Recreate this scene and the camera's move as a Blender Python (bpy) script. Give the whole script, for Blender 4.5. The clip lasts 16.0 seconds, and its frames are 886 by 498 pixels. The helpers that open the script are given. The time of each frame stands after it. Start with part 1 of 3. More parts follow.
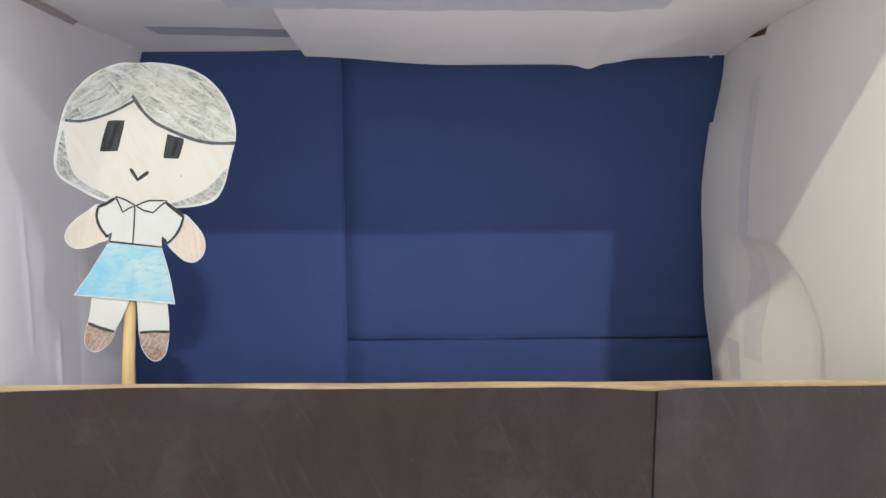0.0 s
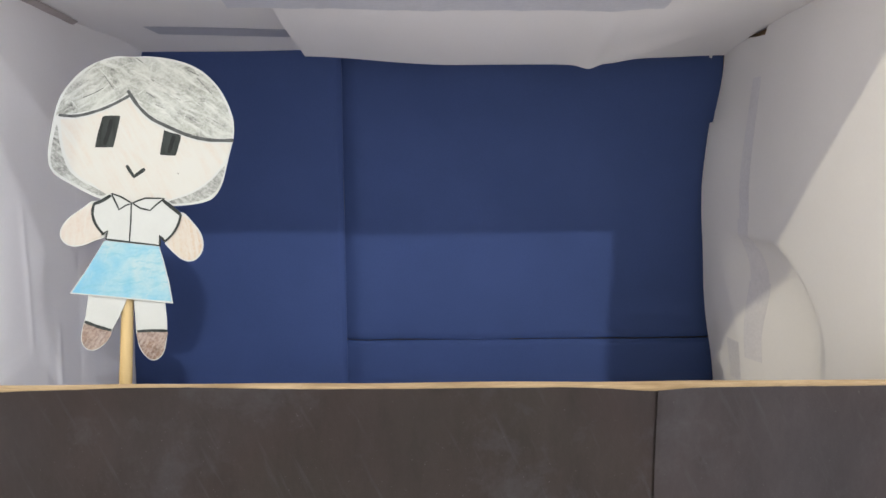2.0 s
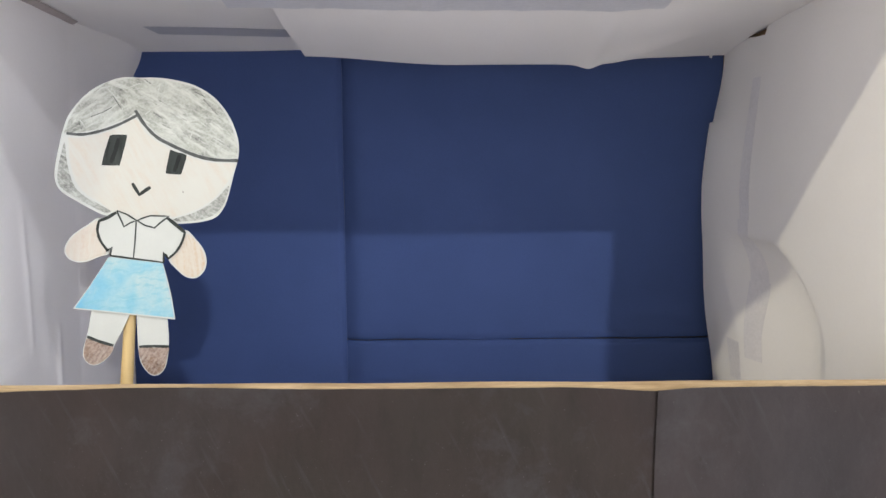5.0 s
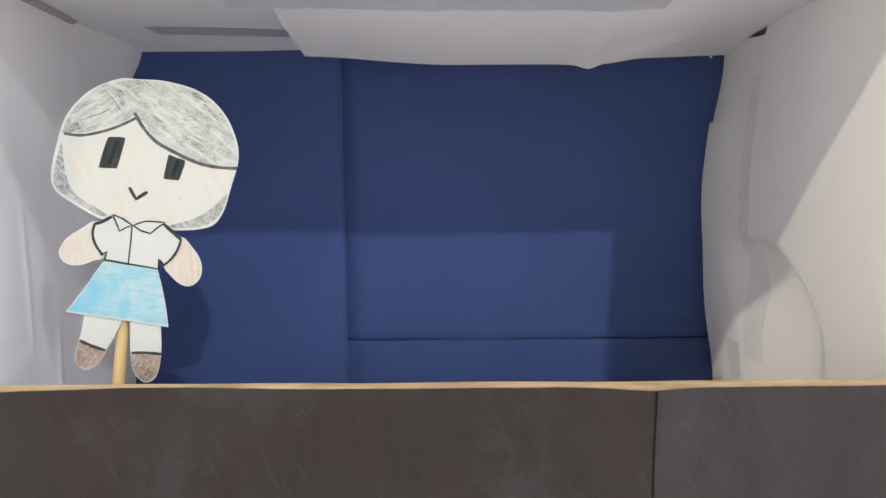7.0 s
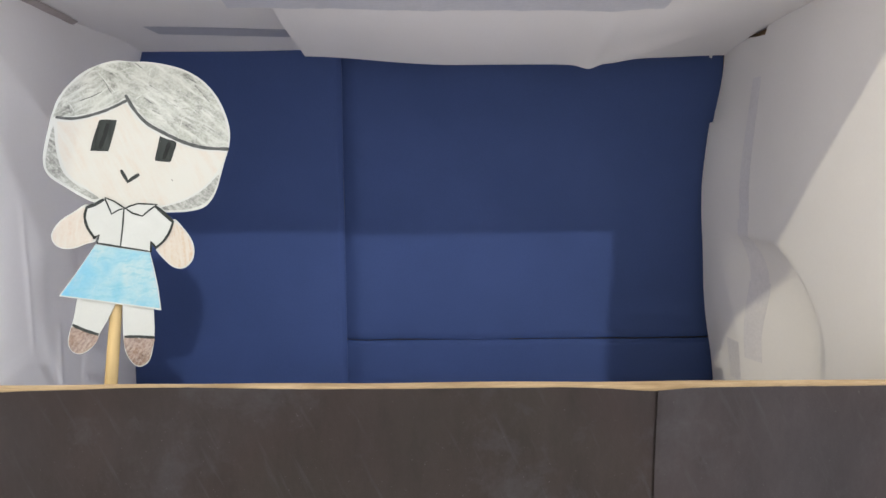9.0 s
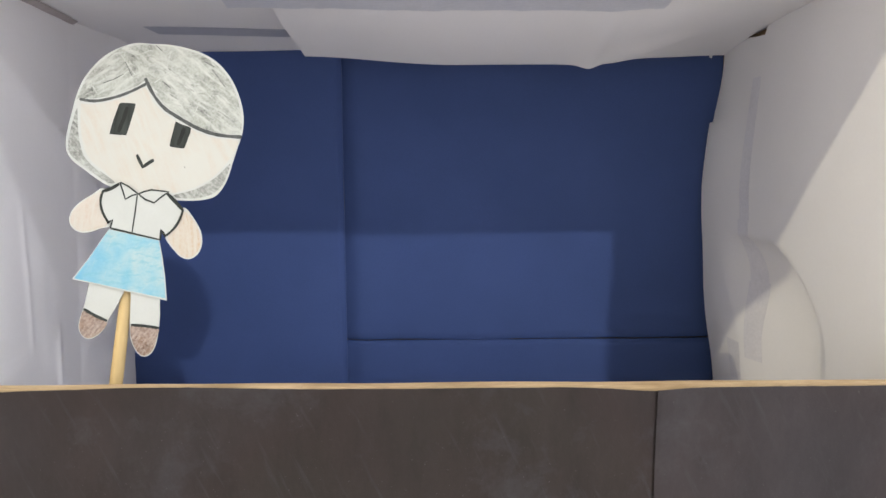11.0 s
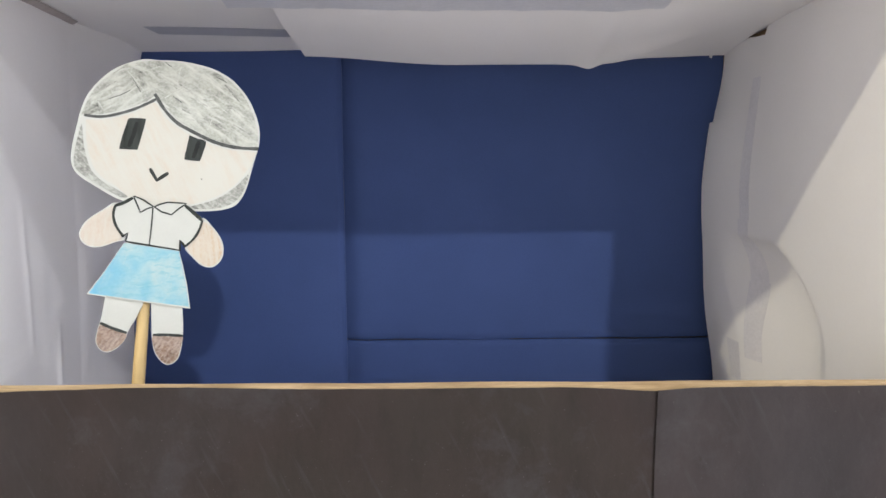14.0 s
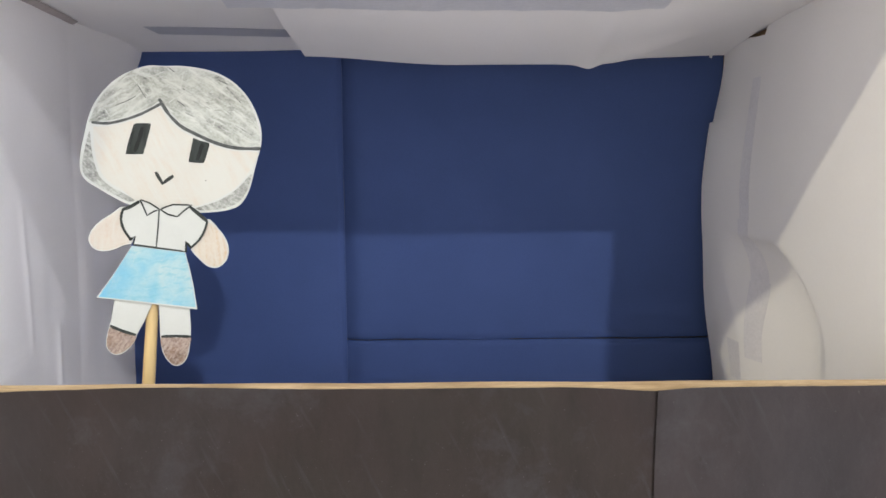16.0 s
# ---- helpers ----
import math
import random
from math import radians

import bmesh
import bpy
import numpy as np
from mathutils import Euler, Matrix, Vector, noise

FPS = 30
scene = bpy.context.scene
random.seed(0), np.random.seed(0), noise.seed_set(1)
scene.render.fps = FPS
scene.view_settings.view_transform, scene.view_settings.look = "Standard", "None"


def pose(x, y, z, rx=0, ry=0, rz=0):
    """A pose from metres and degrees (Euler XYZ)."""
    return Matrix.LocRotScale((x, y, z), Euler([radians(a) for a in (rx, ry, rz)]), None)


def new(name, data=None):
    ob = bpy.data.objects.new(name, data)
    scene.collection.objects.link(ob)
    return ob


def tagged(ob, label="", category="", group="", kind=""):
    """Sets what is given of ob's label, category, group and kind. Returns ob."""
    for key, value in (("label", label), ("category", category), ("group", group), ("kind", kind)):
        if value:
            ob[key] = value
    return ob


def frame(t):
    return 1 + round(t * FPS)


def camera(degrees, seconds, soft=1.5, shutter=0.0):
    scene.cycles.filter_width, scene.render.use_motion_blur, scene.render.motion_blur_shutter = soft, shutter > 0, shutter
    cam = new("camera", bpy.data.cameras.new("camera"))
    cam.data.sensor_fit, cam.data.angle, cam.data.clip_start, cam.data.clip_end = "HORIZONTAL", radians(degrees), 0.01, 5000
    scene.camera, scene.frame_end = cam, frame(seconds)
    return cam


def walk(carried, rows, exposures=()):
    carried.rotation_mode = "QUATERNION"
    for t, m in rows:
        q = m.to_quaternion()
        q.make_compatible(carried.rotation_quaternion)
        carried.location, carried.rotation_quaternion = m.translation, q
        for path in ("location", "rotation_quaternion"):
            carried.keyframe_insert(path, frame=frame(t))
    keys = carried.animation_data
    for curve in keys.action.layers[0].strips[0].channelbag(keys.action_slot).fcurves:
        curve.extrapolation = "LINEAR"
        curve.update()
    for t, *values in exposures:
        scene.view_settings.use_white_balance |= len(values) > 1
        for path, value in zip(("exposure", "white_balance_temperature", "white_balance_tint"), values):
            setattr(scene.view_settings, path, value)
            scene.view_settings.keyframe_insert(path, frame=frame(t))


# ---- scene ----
EYE_HEIGHT, TILT, LEAN = 0.20, 6.2, -0.5
CAMERA_POSE = pose(0, 0, EYE_HEIGHT, 90 - TILT, 0, 0) @ pose(0, 0, 0, 0, 0, LEAN)
cam = camera(61.99, 16.0, 1.5, 0.5)
walk(cam, [(0.0, CAMERA_POSE), (16.0, CAMERA_POSE)])

# ---- light: three small ceiling lamps of a plain white room ----
scene.view_settings.exposure = -0.23
world = bpy.data.worlds.new("world")
scene.world = world
world.use_nodes = True
world.node_tree.nodes["Background"].inputs["Color"].default_value = (0.9, 0.92, 1.0, 1)
world.node_tree.nodes["Background"].inputs["Strength"].default_value = 0.05
ROOM_TOP = 2.4


def hung_lamp(x, y, watts, colour, size=0.10, z=ROOM_TOP - 0.02):
    data = bpy.data.lights.new("hung_lamp", "AREA")
    data.shape, data.size, data.energy, data.color = "DISK", size, watts, colour
    ob = new("hung_lamp", data)
    ob.matrix_world = pose(x, y, z)


hung_lamp(1.42, -3.47, 178, (0.92, 0.95, 1.0), 0.13)
hung_lamp(0.95, -1.20, 38, (0.89, 0.94, 1.0), 0.06)
hung_lamp(-3.30, -1.56, 122, (1.0, 0.94, 0.70), 0.10, 2.16)


# ---- materials ----
def material(name, roughness=0.8, metallic=0.0, specular=0.3):
    m = bpy.data.materials.new(name)
    m.use_nodes = True
    b = m.node_tree.nodes["Principled BSDF"]
    b.inputs["Roughness"].default_value = roughness
    b.inputs["Metallic"].default_value = metallic
    b.inputs["Specular IOR Level"].default_value = specular
    return m, m.node_tree, b


def coords(tree, scale=(1, 1, 1), turn=(0, 0, 0), kind="POINT"):
    tc = tree.nodes.new("ShaderNodeTexCoord")
    mp = tree.nodes.new("ShaderNodeMapping")
    mp.vector_type = kind
    mp.inputs["Scale"].default_value = scale
    mp.inputs["Rotation"].default_value = [radians(a) for a in turn]
    tree.links.new(tc.outputs["Object"], mp.inputs["Vector"])
    return mp.outputs["Vector"]


def noise_tex(tree, vector, scale, detail=4.0, rough=0.55):
    n = tree.nodes.new("ShaderNodeTexNoise")
    n.inputs["Scale"].default_value = scale
    n.inputs["Detail"].default_value = detail
    n.inputs["Roughness"].default_value = rough
    tree.links.new(vector, n.inputs["Vector"])
    return n.outputs["Fac"]


def ramp(tree, fac, stops):
    r = tree.nodes.new("ShaderNodeValToRGB")
    els = r.color_ramp.elements
    while len(els) < len(stops):
        els.new(0.5)
    for e, (p, c) in zip(els, stops):
        e.position, e.color = p, (*c, 1)
    tree.links.new(fac, r.inputs["Fac"])
    return r.outputs["Color"]


def mix(tree, fac, a, b, mode="MIX"):
    n = tree.nodes.new("ShaderNodeMix")
    n.data_type, n.blend_type = "RGBA", mode
    for socket, value in ((n.inputs["Factor"], fac), (n.inputs["A"], a), (n.inputs["B"], b)):
        if isinstance(value, (int, float)):
            socket.default_value = value
        elif isinstance(value, tuple):
            socket.default_value = (*value, 1)
        else:
            tree.links.new(value, socket)
    return n.outputs["Result"]


def bump(tree, bsdf, height, strength, distance):
    n = tree.nodes.new("ShaderNodeBump")
    n.inputs["Strength"].default_value = strength
    n.inputs["Distance"].default_value = distance
    tree.links.new(height, n.inputs["Height"])
    tree.links.new(n.outputs["Normal"], bsdf.inputs["Normal"])


def two_scale(name, low, high, broad, fine, roughness=0.85, relief=0.3, distance=0.0004, stretch=(1, 1, 1), specular=0.3, speckle=0.90):
    """A surface whose colour wanders between low and high at a broad scale, with fine grain over it."""
    m, tree, b = material(name, roughness, 0, specular)
    v = coords(tree, stretch)
    wide, grain = noise_tex(tree, v, broad, 3), noise_tex(tree, v, fine, 5)
    base = ramp(tree, wide, [(0.3, low), (0.7, high)])
    speck = ramp(tree, grain, [(0.25, (speckle, speckle, speckle)), (0.75, (1, 1, 1))])
    tree.links.new(mix(tree, 1.0, base, speck, "MULTIPLY"), b.inputs["Base Color"])
    bump(tree, b, grain, relief, distance)
    return m


def warped(tree, vector, size, amount):
    """The vector pushed about by noise, so that strokes wander like a held pencil."""
    n = tree.nodes.new("ShaderNodeTexNoise")
    n.inputs["Scale"].default_value = 1 / size
    n.inputs["Detail"].default_value = 2
    tree.links.new(vector, n.inputs["Vector"])
    sub = tree.nodes.new("ShaderNodeVectorMath")
    sub.operation = "SUBTRACT"
    sub.inputs[1].default_value = (0.5, 0.5, 0.5)
    tree.links.new(n.outputs["Color"], sub.inputs[0])
    mul = tree.nodes.new("ShaderNodeVectorMath")
    mul.operation = "MULTIPLY_ADD"
    mul.inputs[1].default_value = (amount, amount, 0)
    tree.links.new(sub.outputs["Vector"], mul.inputs[0])
    tree.links.new(vector, mul.inputs[2])
    return mul.outputs["Vector"]


def stroke_field(tree, vector, turn, length, width, rough=0.6):
    mp = tree.nodes.new("ShaderNodeMapping")
    mp.vector_type = "TEXTURE"
    mp.inputs["Scale"].default_value = (length, width, 1)
    mp.inputs["Rotation"].default_value = (0, 0, radians(turn))
    tree.links.new(vector, mp.inputs["Vector"])
    return noise_tex(tree, mp.outputs["Vector"], 1.0, 3, rough)


def crayon(name, paper, low, high, turn, width, length, cover, grain=700, roughness=0.75, bare=0.6, edge=0.13, cross=None, press=70, scratch=0.0):
    """Crayon strokes over paper along one direction, a second pass across it, the paper's tooth and light scratches."""
    m, tree, b = material(name, roughness)
    flat = coords(tree, (1, 1, 1))
    v = warped(tree, flat, 0.012, 0.0035)
    shown = ramp(tree, stroke_field(tree, v, turn, length, width), [(cover - edge, (0, 0, 0)), (cover + edge, (1, 1, 1))])
    if cross is not None:
        second = ramp(tree, stroke_field(tree, v, cross, length * 0.7, width * 1.3), [(0.50, (0, 0, 0)), (0.62, (0.9, 0.9, 0.9))])
        shown = mix(tree, 1.0, shown, second, "LIGHTEN")
    tooth = noise_tex(tree, flat, grain, 3)
    wax = ramp(tree, noise_tex(tree, v, press, 4, 0.65), [(0.34, low), (0.64, high)])
    tooth_mask = ramp(tree, tooth, [(0.32, (0.5, 0.5, 0.5)), (0.60, (1, 1, 1))])
    worn = ramp(tree, noise_tex(tree, flat, 38, 3), [(0.36, (bare, bare, bare)), (0.62, (1, 1, 1))])
    amount = mix(tree, 1.0, mix(tree, 1.0, shown, tooth_mask, "MULTIPLY"), worn, "MULTIPLY")
    colour = mix(tree, amount, paper, wax)
    if scratch:
        line = ramp(tree, stroke_field(tree, v, turn + 75, 0.010, 0.0009), [(0.62, (0, 0, 0)), (0.69, (scratch, scratch, scratch))])
        colour = mix(tree, line, colour, paper)
    tree.links.new(colour, b.inputs["Base Color"])
    bump(tree, b, tooth, 0.2, 0.0002)
    return m


PAPER = two_scale("white_paper", (0.88, 0.85, 0.84), (0.91, 0.88, 0.87), 9, 500, 0.9, 0.05, 0.0002, speckle=0.98)
# room and floor tints are set for the light they bounce into the box
ROOM = two_scale("room_plaster", (0.67, 0.675, 0.705), (0.75, 0.755, 0.785), 2, 90, 0.9, 0.2, 0.001)
FLOOR = two_scale("pale_floor", (0.86, 0.83, 0.84), (0.91, 0.88, 0.89), 3, 60, 0.6, 0.2, 0.001)
BLUE = two_scale("blue_paper", (0.0455, 0.0780, 0.206), (0.0530, 0.0880, 0.230), 14, 900, 0.8, 0.35, 0.0003)
CARD = two_scale("brown_cardboard", (0.22, 0.14, 0.075), (0.32, 0.21, 0.11), 30, 600, 0.85, 0.3, 0.0005)
EDGE = two_scale("cut_cardboard_edge", (0.36, 0.24, 0.12), (0.66, 0.48, 0.28), 90, 700, 0.85, 0.6, 0.001, (0.25, 1, 1))
TAPE = two_scale("clear_tape", (0.70, 0.69, 0.73), (0.77, 0.76, 0.79), 40, 400, 0.35, 0.2, 0.0004, (1, 1, 1), 0.5)
SIDE_TAPE = two_scale("thin_clear_tape", (0.83, 0.80, 0.82), (0.88, 0.85, 0.865), 40, 400, 0.4, 0.1, 0.0003, (1, 1, 1), 0.5)
KRAFT = two_scale("grey_brown_card", (0.43, 0.375, 0.365), (0.53, 0.47, 0.46), 60, 500, 0.85, 0.3, 0.0004)
WOOD = two_scale("stick_wood", (0.58, 0.40, 0.17), (0.72, 0.53, 0.26), 120, 900, 0.6, 0.25, 0.0003, (1, 0.06, 1))
INK = two_scale("black_marker", (0.012, 0.015, 0.0135), (0.038, 0.045, 0.041), 260, 900, 0.55, 0.1, 0.0001, (1, 0.12, 1))
BLACK = two_scale("heavy_black_marker", (0.005, 0.006, 0.006), (0.014, 0.016, 0.015), 300, 900, 0.5, 0.1, 0.0001, (1, 0.2, 1))
SOFT_INK = two_scale("grey_pencil_line", (0.05, 0.053, 0.052), (0.10, 0.105, 0.10), 250, 900, 0.6, 0.1, 0.0001)
DOLL_PAPER = two_scale("card_stock", (0.485, 0.490, 0.452), (0.520, 0.523, 0.485), 30, 700, 0.85, 0.1, 0.0002, speckle=0.97)
W = (0.50, 0.505, 0.455)
HAIR_A = crayon("grey_crayon", W, (0.085, 0.090, 0.078), (0.345, 0.352, 0.305), 28, 0.0024, 0.016, 0.44, 800, edge=0.10, cross=58, press=120, scratch=0.6, bare=0.5)
HAIR_B = crayon("grey_crayon_falling", W, (0.115, 0.122, 0.105), (0.375, 0.382, 0.330), -36, 0.0024, 0.017, 0.45, 800, edge=0.10, cross=-8, press=120, scratch=0.6, bare=0.5)
HAIR_C = crayon("dark_grey_crayon", W, (0.055, 0.056, 0.050), (0.24, 0.242, 0.22), -40, 0.0014, 0.009, 0.39, cross=20, press=120, bare=0.65)
SCRATCH = crayon("scratched_grey_crayon", W, (0.20, 0.205, 0.18), (0.40, 0.405, 0.355), 10, 0.002, 0.006, 0.50, bare=0.5)
SKIN = crayon("pale_pink_crayon", (0.510, 0.500, 0.445), (0.512, 0.375, 0.275), (0.512, 0.452, 0.372), -62, 0.0034, 0.026, 0.55, bare=0.0, edge=0.16, press=40)
ARM_PALE = crayon("faint_pink_crayon", (0.52, 0.49, 0.43), (0.49, 0.385, 0.30), (0.515, 0.44, 0.365), 78, 0.0022, 0.018, 0.50, bare=0.15, edge=0.18)
ARM_TAN = crayon("tan_crayon", (0.52, 0.485, 0.415), (0.445, 0.300, 0.190), (0.505, 0.405, 0.300), -84, 0.0020, 0.020, 0.47, bare=0.45)
SHOE = crayon("brown_crayon", (0.44, 0.36, 0.31), (0.095, 0.052, 0.034), (0.235, 0.150, 0.105), 50, 0.0012, 0.006, 0.39, cross=-30, press=160)


def skirt_material():
    """Sky-blue crayon laid in washes: deepest down one side, thin over the middle, with level strokes near the waist."""
    m, tree, b = material("sky_blue_crayon", 0.75)
    flat = coords(tree)
    v = warped(tree, flat, 0.010, 0.006)
    wash = ramp(tree, noise_tex(tree, v, 75, 3, 0.55), [(0.34, (0.215, 0.430, 0.520)), (0.50, (0.300, 0.470, 0.510)), (0.66, (0.385, 0.495, 0.495))])
    split = tree.nodes.new("ShaderNodeSeparateXYZ")
    tree.links.new(v, split.inputs["Vector"])
    side = tree.nodes.new("ShaderNodeMapRange")
    for socket, value in (("From Min", -0.013), ("From Max", -0.030), ("To Min", 0.0), ("To Max", 0.62)):
        side.inputs[socket].default_value = value
    tree.links.new(split.outputs["X"], side.inputs["Value"])
    colour = mix(tree, side.outputs["Result"], wash, (0.105, 0.370, 0.545))
    level = ramp(tree, stroke_field(tree, v, 4, 0.012, 0.0022), [(0.50, (0, 0, 0)), (0.64, (0.55, 0.55, 0.55))])
    colour = mix(tree, level, colour, (0.165, 0.40, 0.475))
    pale = ramp(tree, stroke_field(tree, v, 62, 0.013, 0.0018), [(0.60, (0, 0, 0)), (0.70, (0.5, 0.5, 0.5))])
    colour = mix(tree, pale, colour, (0.42, 0.50, 0.49))
    tooth = noise_tex(tree, flat, 700, 3)
    grain = ramp(tree, tooth, [(0.3, (0.92, 0.94, 0.95)), (0.7, (1, 1, 1))])
    tree.links.new(mix(tree, 1.0, colour, grain, "MULTIPLY"), b.inputs["Base Color"])
    bump(tree, b, tooth, 0.2, 0.0002)
    return m


SKIRT = skirt_material()
GREY_TAPE = two_scale("grey_tape", (0.52, 0.515, 0.56), (0.60, 0.595, 0.63), 40, 400, 0.4, 0.2, 0.0004, specular=0.4)


def dark_sheet_material(name, tones, smear):
    """Dark paper with cloudy tone, chalky smears and pale flecks."""
    m, tree, b = material(name, 0.72)
    v = coords(tree)
    base = ramp(tree, noise_tex(tree, v, 6.5, 2), list(zip((0.36, 0.50, 0.64), tones)))
    mottle = ramp(tree, noise_tex(tree, coords(tree, (1.6, 1, 0.6)), 34, 6, 0.74), [(0.3, (0.74, 0.73, 0.72)), (0.7, (1.22, 1.21, 1.22))])
    base = mix(tree, 1.0, base, mottle, "MULTIPLY")
    drift = warped(tree, coords(tree, (1, 1, 1), (0, 24, 0)), 0.03, 0.02)
    cloud = noise_tex(tree, drift, 16, 6, 0.74)
    c = mix(tree, ramp(tree, cloud, [(0.52, (0, 0, 0)), (0.74, (smear, smear, smear))]), base, (0.060, 0.058, 0.062))
    rub = ramp(tree, stroke_field(tree, coords(tree, (1, 1, 1), (90, 0, 0)), 64, 0.05, 0.004), [(0.60, (0, 0, 0)), (0.78, (0.45, 0.45, 0.45))])
    c = mix(tree, rub, c, (0.052, 0.050, 0.052))
    fleck = ramp(tree, noise_tex(tree, v, 750, 2), [(0.71, (0, 0, 0)), (0.78, (0.4, 0.4, 0.4))])
    c = mix(tree, fleck, c, (0.12, 0.11, 0.105))
    tree.links.new(c, b.inputs["Base Color"])
    bump(tree, b, noise_tex(tree, v, 900, 4), 0.3, 0.0003)
    return m


CHARCOAL = dark_sheet_material("charcoal_brown_paper", ((0.0248, 0.0188, 0.0152), (0.0258, 0.0176, 0.0150), (0.0272, 0.0210, 0.0196)), 0.55)
SLATE = dark_sheet_material("charcoal_grey_paper", ((0.0325, 0.0265, 0.0250), (0.0340, 0.0262, 0.0250), (0.0350, 0.0295, 0.0300)), 0.5)


# ---- mesh helpers ----
def part(name, bm, mat, parent, label=""):
    mesh = bpy.data.meshes.new(name)
    bmesh.ops.recalc_face_normals(bm, faces=bm.faces)
    bm.to_mesh(mesh)
    bm.free()
    for one in (mat if isinstance(mat, (list, tuple)) else [mat]):
        mesh.materials.append(one)
    ob = new(name, mesh)
    if parent:
        ob.parent = parent
    return tagged(ob, label)


def slab(x0, x1, y0, y1, z0, z1, edge=0.0):
    bm = bmesh.new()
    bmesh.ops.create_cube(bm, size=1)
    for v in bm.verts:
        v.co = ((x0 + x1) / 2 + v.co.x * (x1 - x0), (y0 + y1) / 2 + v.co.y * (y1 - y0), (z0 + z1) / 2 + v.co.z * (z1 - z0))
    if edge:
        bmesh.ops.bevel(bm, geom=bm.edges[:], offset=edge, segments=2, affect="EDGES")
    return bm


def sheet(fn, nu, nv, thick):
    """A thin bent sheet: fn(u, v) for u, v from 0 to 1; thick is the offset vector to its other face."""
    bm = bmesh.new()
    off = Vector(thick)
    a = [[bm.verts.new(fn(i / nu, j / nv)) for j in range(nv + 1)] for i in range(nu + 1)]
    b = [[bm.verts.new(Vector(fn(i / nu, j / nv)) + off) for j in range(nv + 1)] for i in range(nu + 1)]
    for i in range(nu):
        for j in range(nv):
            bm.faces.new((a[i][j], a[i + 1][j], a[i + 1][j + 1], a[i][j + 1]))
            bm.faces.new((b[i][j], b[i][j + 1], b[i + 1][j + 1], b[i + 1][j]))
    for i in range(nu):
        for j in (0, nv):
            bm.faces.new((a[i][j], b[i][j], b[i + 1][j], a[i + 1][j]))
    for j in range(nv):
        for i in (0, nu):
            bm.faces.new((a[i][j], a[i][j + 1], b[i][j + 1], b[i][j]))
    for f in bm.faces:
        f.smooth = True
    bmesh.ops.recalc_face_normals(bm, faces=bm.faces)
    for e in bm.edges:
        if len(e.link_faces) == 2 and e.calc_face_angle(0) > 0.7:
            e.smooth = False
    return bm


def smooth01(t):
    t = min(1.0, max(0.0, t))
    return t * t * (3 - 2 * t)


def hill(t, centre, width):
    return math.exp(-((t - centre) / width) ** 2)


def wrinkle(x, y, size, seed):
    return noise.noise(Vector((x / size, y / size, seed)))


# ---- the room around, unseen: added to close the place and bounce lamplight ----
def setting(name, bm, mat):
    return tagged(part(name, bm, mat, None), kind="structure")


setting("floor", slab(-4.8, 2.7, -4.6, 1.6, -0.05, 0.0), FLOOR)
setting("ceiling", slab(-4.8, 2.7, -4.6, 1.6, ROOM_TOP, ROOM_TOP + 0.1), ROOM)
setting("wall_west", slab(-4.9, -4.8, -4.6, 1.6, 0, ROOM_TOP), ROOM)
setting("wall_east", slab(2.7, 2.8, -4.6, 1.6, 0, ROOM_TOP), ROOM)
setting("wall_north", slab(-4.8, 2.7, 1.6, 1.7, 0, ROOM_TOP), ROOM)
setting("wall_south", slab(-4.8, 2.7, -4.7, -4.6, 0, ROOM_TOP), ROOM)

# ---- the cardboard theatre ----
FRONT, BACK, AWNING = 0.356, 0.637, 0.345
theatre = tagged(new("puppet_theatre"), "cardboard box theatre lined with white paper and a blue back", "box theatre")
part("box_bottom", slab(-0.285, 0.275, 0.356, 0.662, 0.0, 0.006, 0.001), CARD, theatre)
part("box_back", slab(-0.285, 0.275, 0.656, 0.662, 0.006, 0.312, 0.001), CARD, theatre)
part("box_side", slab(-0.285, -0.279, FRONT, 0.656, 0.006, 0.312, 0.001), CARD, theatre)
part("box_side", slab(0.269, 0.275, FRONT, 0.656, 0.006, 0.312, 0.001), CARD, theatre)
part("box_top", slab(-0.279, 0.269, AWNING, 0.656, 0.306, 0.312, 0.001), CARD, theatre)


def blue_panel(x0, x1, z0, z1, y, seed, roll_x=0.0, roll_z=0.0, roll_left=0.0, roll_low=0.0):
    """Blue paper over card, slightly cockled; its right, top, left and low edges roll back by so much."""
    def fn(u, v):
        x, z = x0 + u * (x1 - x0), z0 + v * (z1 - z0)
        back = roll_x * hill((1 - u) * (x1 - x0), 0, 0.0025) + roll_z * hill((1 - v) * (z1 - z0), 0, 0.0025) + roll_left * hill(u * (x1 - x0), 0, 0.009) + roll_low * hill(v * (z1 - z0), 0, 0.003)
        return (x + 0.0006 * wrinkle(z, 0, 0.05, seed), y + 0.0010 * wrinkle(x, z, 0.12, seed) + back, z + 0.0007 * wrinkle(x, 1, 0.06, seed) + 0.0004 * wrinkle(x, 2, 0.012, seed))
    return sheet(fn, 150, 90, (0, 0.002, 0))


part("back_panel", blue_panel(-0.2785, -0.0848, 0.006, 0.3050, BACK - 0.0050, 1, 0.0030), BLUE, theatre, "matt royal blue back panel")
part("back_panel", blue_panel(-0.0856, 0.2610, 0.0506, 0.3050, BACK, 2, 0, 0, 0.0050, 0.0022), BLUE, theatre, "matt royal blue back panel")
part("back_panel", blue_panel(-0.0856, 0.2610, 0.006, 0.0498, BACK - 0.0012, 3, 0, 0.0026, 0.0045), BLUE, theatre, "low matt royal blue strip")


